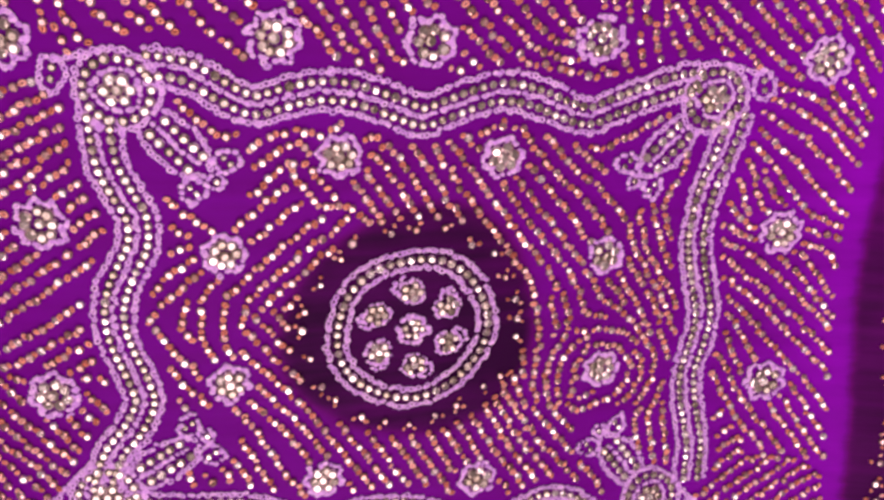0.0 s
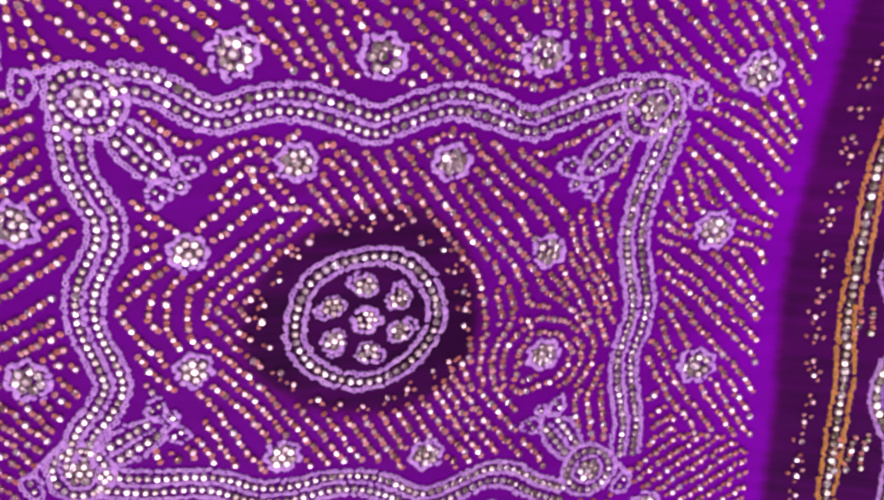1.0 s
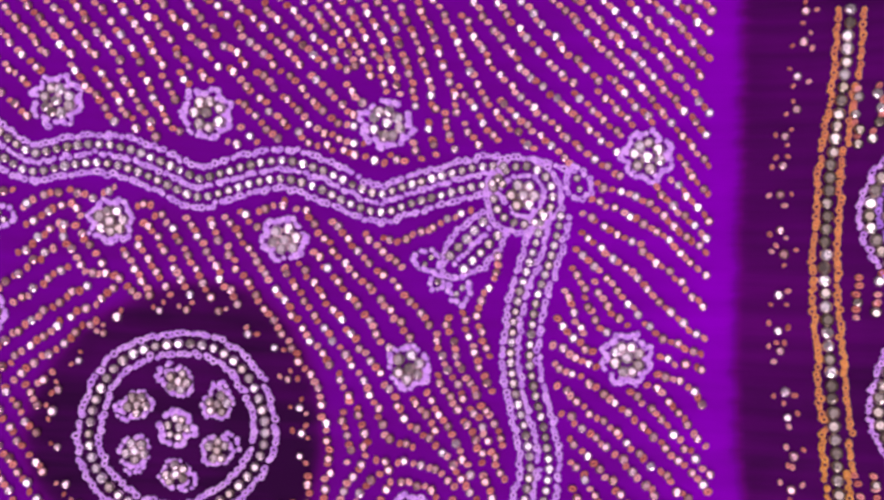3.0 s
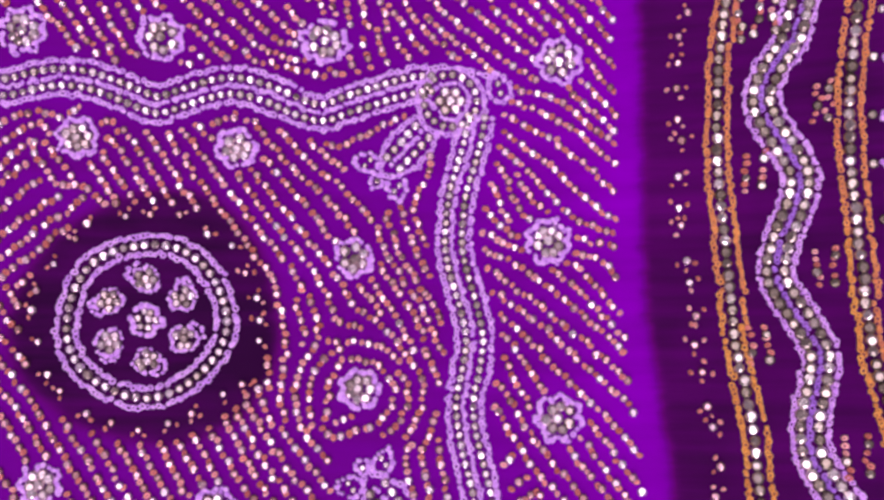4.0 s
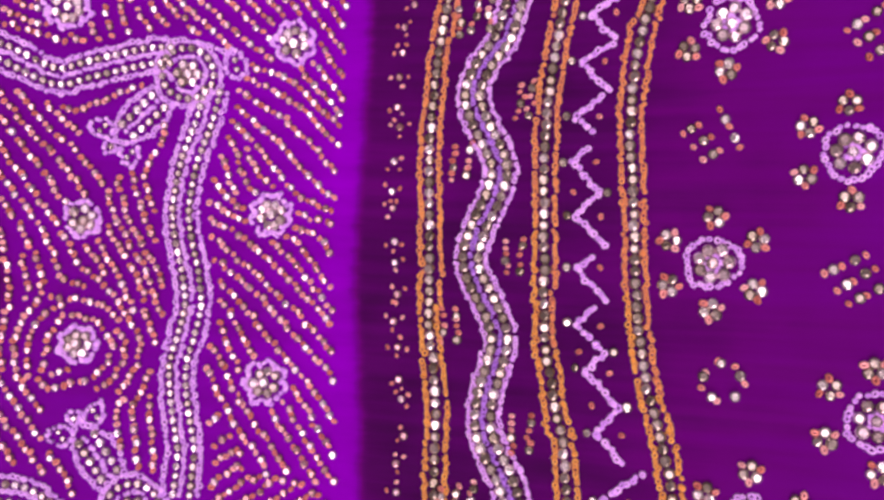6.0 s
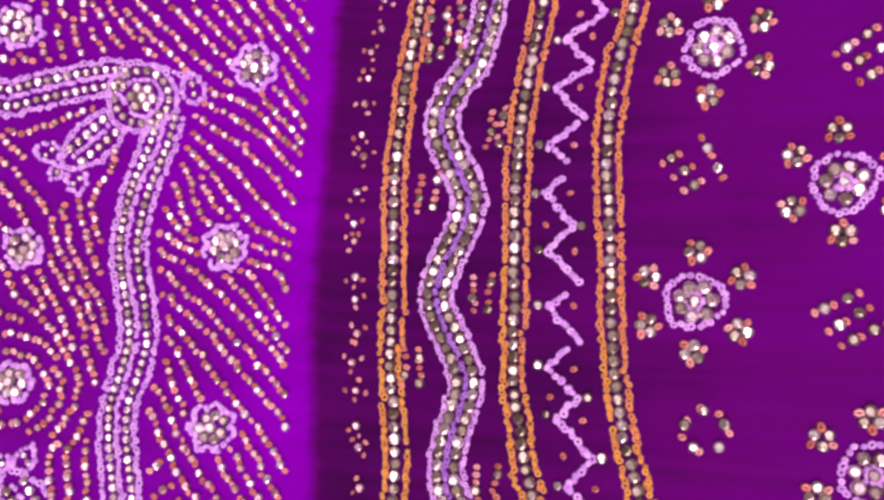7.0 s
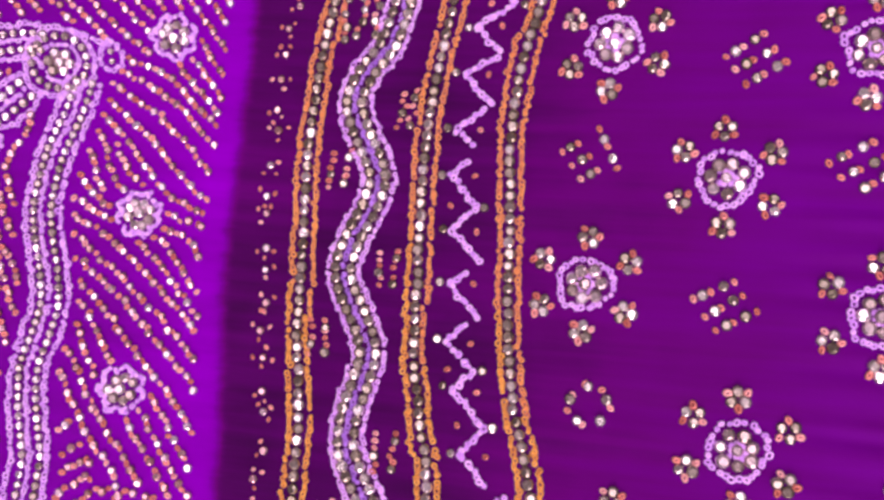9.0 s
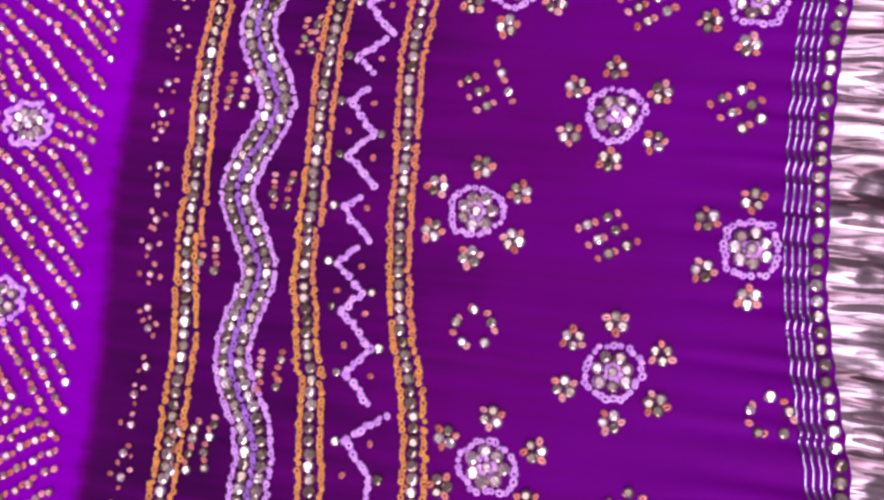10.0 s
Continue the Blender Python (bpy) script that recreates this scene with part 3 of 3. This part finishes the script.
def ring_mesh(long, wide):
    """A small chain-stitch loop, 1 mm thick or less."""
    v, f, seg, ring, th = [], [], 9, 4, 0.52
    for i in range(seg):
        u = 2 * math.pi * i / seg
        for j in range(ring):
            w = 2 * math.pi * j / ring
            v.append(((long / 2 - th + th * math.cos(w)) * math.cos(u) * MM, (wide / 2 - th + th * math.cos(w)) * math.sin(u) * MM, (0.5 + th * math.sin(w)) * MM))
    for i in range(seg):
        for j in range(ring):
            f.append((i * ring + j, (i + 1) % seg * ring + j, (i + 1) % seg * ring + (j + 1) % ring, i * ring + (j + 1) % ring))
    return mesh_from("bead", v, f, bead_mat, True)


BEAD = ring_mesh(3.0, 2.3)


def beads(places, parent, name="bead_cluster", size=1.0, label=""):
    ob = part(name, None, parent, label)
    for x, y, a, k in places:
        gx, gy = slope(x, y)
        tip = Vector((-gx, -gy, 1)).to_track_quat("Z", "Y").to_matrix().to_4x4()
        m = Matrix.Translation((x * MM, y * MM, height(x, y) * MM)) @ tip @ Euler((random.gauss(0, 0.15), random.gauss(0, 0.15), a)).to_matrix().to_4x4()
        part("bead", BEAD, ob, matrix=m @ Matrix.Diagonal((k * size, k * size, k * size, 1)))
    return ob


def sprig(x, y, ang, parent, d=2.4, n=0, spread=3.6):
    """One stone with a few copper beads round it."""
    n = n or random.choice((2, 3, 3, 4))
    gap = random.uniform(1.35, 2.1)
    places = []
    for i in range(n):
        u, r = ang + i * gap + random.gauss(0, 0.2), spread * random.uniform(0.85, 1.15)
        places.append((x + r * math.cos(u), y + r * math.sin(u), random.uniform(0, 3), random.uniform(0.6, 0.85)))
    ob = beads(places, parent, "bead_sprig")
    if d:
        stone(x, y, d, ob, "rose")
    return ob


for i in range(24):
    u = 2 * math.pi * i / 24 + random.gauss(0, 0.03)
    r = 40.8 + random.gauss(0, 1.0)
    sprig(MEDAL[0] + r * math.cos(u), MEDAL[1] + r * math.sin(u), u - 0.8, medal, 3.0 if i % 4 else 3.6, random.choice((1, 2, 2, 3)), 2.9)

# ---------------------------------------------------------------- loose rows of stones and beads, following the flow of the design
FLOW = np.array(FLOW_ABOVE + FLOW_RIGHT + FLOW_LEFT + FLOW_INNER_LEFT + FLOW_INNER_RIGHT, float)
CX, SX = np.cos(2 * np.radians(FLOW[:, 2])), np.sin(2 * np.radians(FLOW[:, 2]))
taken_arr = np.array(taken)


def flow(x, y):
    w = 1 / ((FLOW[:, 0] - x) ** 2 + (FLOW[:, 1] - y) ** 2 + 6) ** 1.7
    return 0.5 * math.atan2((w * SX).sum(), (w * CX).sum())


def free(x, y):
    if not (-165 < x < at_y(DYE_EDGE, y) - 10 and -145 < y < 186):
        return False
    return bool((((taken_arr[:, 0] - x) ** 2 + (taken_arr[:, 1] - y) ** 2) > taken_arr[:, 2] ** 2).all())


ROW, STEP = 5.9, 1.0
grid = {}


def near(x, y, d, skip=None):
    i, j = int(x // 6), int(y // 6)
    for a in (i - 1, i, i + 1):
        for b in (j - 1, j, j + 1):
            for px, py in grid.get((a, b), ()):
                if (px - x) ** 2 + (py - y) ** 2 < d * d:
                    return True
    return False


def trace(x, y):
    line = [(x, y)]
    for sign in (1, -1):
        px, py, last, out = x, y, None, []
        while len(out) < 75:
            a = flow(px, py)
            if last is None:
                last = a if sign > 0 else a + math.pi
            if math.cos(a - last) < 0:
                a += math.pi
            last = a
            px, py = px + STEP * math.cos(a), py + STEP * math.sin(a)
            if not free(px, py) or near(px, py, ROW * 0.64):
                break
            out.append((px, py))
        line = line + out if sign > 0 else out[::-1] + line
    return line


rows, seeds = [], [(x, y) for y in np.arange(-144, 186, 7.0) for x in np.arange(-164, 215, 7.0)]
random.shuffle(seeds)
queue = [(-100, 60)]
while queue or seeds:
    x, y = queue.pop(0) if queue else seeds.pop()
    if not free(x, y) or near(x, y, ROW * 0.93):
        continue
    line = trace(x, y)
    if len(line) < 5:
        continue
    for q in line:
        grid.setdefault((int(q[0] // 6), int(q[1] // 6)), []).append(q)
    rows.append(line)
    for k in range(0, len(line), 5):
        a = flow(*line[k])
        for s in (1, -1):
            queue.append((line[k][0] - s * math.sin(a) * ROW * 1.03, line[k][1] + s * math.cos(a) * ROW * 1.03))
for line in rows:
    places, gems = [], []
    for k, (x, y, a) in enumerate(resample(np.array(line), 2.8)):
        x, y = x + random.gauss(0, 0.4), y + random.gauss(0, 0.4)
        if k % 2:
            gems.append((x, y))
        else:
            places.append((x, y, a + random.gauss(0, 0.3), random.uniform(0.85, 1.15)))
    ob = beads(places, sari, "stone_row")
    for x, y in gems:
        stone(x, y, 3.5, ob, "rose")

# ---------------------------------------------------------------- border stripes
def stripe(pts, label, turn):
    """Orange edges, whose thread changes to amber below the given place."""
    ob = part("orange_stripe", None, sari, label)
    base = spline(longer(pts, 30, 50), 1.0)
    for side in (-1, 1):
        stitched(base, side * 3.8, lambda q: amber_mat if q[1] < turn - 12 * side + random.gauss(0, 8) else orange_mat, ob, (18, 46), long=2.6, wide=2.4, thick=0.46, pitch=1.6)
    for x, y, a in resample(offset(base, 0), 4.35):
        stone(x + random.gauss(0, 0.2), y, 4.6, ob)
    return base


base = stripe(STRIPE_1, "orange thread stripe with a row of stones between its edges", 12)
for x, y, a in resample(offset(base, -14.5 if base[0][1] > base[-1][1] else 14.5), 11.0):
    sprig(x + random.gauss(0, 1.2), y + random.gauss(0, 1.5), random.uniform(0, 6), sari, 3.4)
stripe(STRIPE_2, "orange thread stripe with a row of stones between its edges", -8)
stripe(STRIPE_3, "orange thread stripe with a row of stones between its edges", -18)
wavy_band("wavy_band", longer(WAVE, 25, 40), 6.1, 4.7, 4.3, "broad wavy lilac band with two rows of stones", False)

for pts in (ZIG_A, ZIG_B, ZIG_C, ZIG_D, ZIG_E, ZIG_F, ZIG_G):
    zig = part("zigzag", None, sari, "lilac chain-stitch zigzag with beads at its turns")
    cord(np.array(pts), lilac_mat, zig, long=3.1, wide=2.8, thick=0.6, pitch=1.9)
    side = []
    for a, b, c in zip(pts, pts[1:], pts[2:]):
        out = 1 if b[0] > (a[0] + c[0]) / 2 else -1
        stone(b[0] + out * 3.0, b[1] + random.gauss(0, 0.5), 3.9 if out > 0 else 3.5, zig)
        side.append((b[0] - out * 9.5, b[1], random.uniform(0, 3), 1.0))
    if side:
        beads(side, zig, "bead_pair")

for n, (x, y) in enumerate(LEAF_CLUSTERS):
    many = 3 if n in (0, 6) else 2
    places, gems = [], []
    for col in range(many):
        for row in range(4 if many == 3 else 3):
            px, py = x + (col - (many - 1) / 2) * 6.0 + random.gauss(0, 0.7), y + (row - 1.5) * 5.2 + col * 1.6 + random.gauss(0, 0.6)
            (gems if (row + col) % 2 or many == 3 else places).append((px, py))
            places.append((px + random.gauss(0, 0.8), py + 2.7))
    ob = beads([(px, py, random.uniform(1.1, 2.0), random.uniform(0.85, 1.1)) for px, py in places], sari, "bead_spray")
    for px, py in gems:
        stone(px, py, 3.8, ob)

# ---------------------------------------------------------------- ring motifs on the plain end
def cluster(x, y, ang, parent):
    """Three stones in a triangle with copper beads between them."""
    ob = beads([(x + 3.6 * math.cos(ang + 1.047 + i * 2.094), y + 3.6 * math.sin(ang + 1.047 + i * 2.094), ang + i * 2.1, random.uniform(0.9, 1.15)) for i in range(3)], parent, "stone_cluster", 1.1)
    for i in range(3):
        stone(x + 2.4 * math.cos(ang + i * 2.094), y + 2.4 * math.sin(ang + i * 2.094), 4.2, ob)


for cx, cy in RING_MOTIFS:
    ob = part("ring_motif", None, sari, "lilac chain-stitch ring filled with stones, six stone clusters round it")
    ph = random.uniform(0, 1)
    cord(circle(cx, cy, 9.6, 70, 0.05, random.choice((3, 4, 5)), ph * 6, random.uniform(0.86, 1.0), ph * 3), lilac_mat, ob, long=2.9, wide=2.5, thick=0.5, pitch=2.2)
    cord(circle(cx, cy, 2.5, 30, 0.1, 5), lilac_mat, ob, long=2.3, wide=2.0, thick=0.55, pitch=1.7)
    for i in range(7):
        k = random.uniform(4.7, 5.8)
        stone(cx + k * math.cos(ph + i * 0.898), cy + k * math.sin(ph + i * 0.898), 4.9, ob, "pale")
    stone(cx, cy, 4.6, ob, "pale")
    for i in range(6):
        u = radians(90 + 60 * i + random.gauss(0, 3))
        px, py = cx + 17 * math.cos(u), cy + 17 * math.sin(u)
        if px < at_y(RIBBON, py) - 6:
            cluster(px, py, random.uniform(0, 2), ob)

SLANT = [(-7.4, "bead"), (-3.5, "stone"), (-0.8, "bead"), (3.4, "stone"), (6.9, "bead")]
for n, (cx, cy) in enumerate(DIAMONDS):
    places, gems = [], []
    turned = radians(34 + random.gauss(0, 3))
    for row in (-1, 0, 1):
        tilt = turned + random.gauss(0, 0.06)
        for u, sort in SLANT[:3] if n == 0 else SLANT[1:4] if n == 1 and row > 0 else SLANT:
            u = u + row * 0.7 + random.gauss(0, 0.3) - (2.0 if n == 0 else 0)
            x, y = cx + u * math.cos(tilt) + row * 3.2, cy + u * math.sin(tilt) - row * 5.2
            if sort == "stone":
                gems.append((x, y))
            else:
                places.append((x, y, tilt + random.gauss(0, 0.3), random.uniform(0.85, 1.1)))
    if n == 0:
        for u, sort in SLANT:
            x, y = cx + 4.6 + u * 0.52, cy + 1.5 - u
            if sort == "stone":
                gems.append((x, y))
            else:
                places.append((x, y, random.uniform(0, 3), 1.0))
    ob = beads(places, sari, "bead_diamond", 1.05, "slanting rows of copper beads and stones")
    for x, y in gems:
        stone(x, y, 4.0, ob)
for cx, cy in SMALL_RINGS:
    ob = beads([(cx + random.uniform(5.8, 7.6) * math.cos(u), cy + random.uniform(5.8, 7.6) * math.sin(u), u + 1.0, 1.05) for u in np.arange(0, 6.2, 0.9)], sari, "bead_ring", 1.0, "small ring of copper beads and stones")
    for u in np.arange(0.4, 6.4, 1.26):
        stone(cx + 6.5 * math.cos(u), cy + 6.5 * math.sin(u), 4.1, ob)

# ---------------------------------------------------------------- silver ribbon and stones on the edge
base = spline(RIBBON, 0.6)
sgn = 1 if base[0][1] < base[-1][1] else -1
for k in range(4):
    verts, faces = [], []
    line = offset(base, -sgn * (1.6 + 2.35 * k))
    line = np.vstack([line[0] + (line[0] - line[1]) * 60, line, line[-1] + (line[-1] - line[-2]) * 60])
    for i, (x, y, a) in enumerate(resample(line, 0.6)):
        h = height(x, y) + 0.6 + 1.25 * noise.noise(Vector((0, y / 4.2, 6))) + 0.35 * noise.noise(Vector((0, y / 1.6, 8))) + 0.06 * noise.noise(Vector((x, y, 0)))
        for d, z in ((-0.55, 0.0), (-0.3, 0.2), (0.3, 0.2), (0.55, 0.0)):
            verts.append(((x - math.sin(a) * d) * MM, (y + math.cos(a) * d) * MM, (h + z) * MM))
        if i:
            o = 4 * i - 4
            faces += [(o + j, o + j + 4, o + j + 5, o + j + 1) for j in range(3)]
    part("silver_ribbon", mesh_from("silver_ribbon", verts, faces, silver_mat, True), sari, "narrow shiny silver ribbon sewn along the edge")
edge = part("edge_trim", None, sari, "single row of large round stones on the purple edge")
for x, y, a in resample(np.array([(x, y) for x, y, a in spline(longer(EDGE_STONES, 30, 50), 1.0)]), 5.3):
    stone(x, y, 4.6, edge)
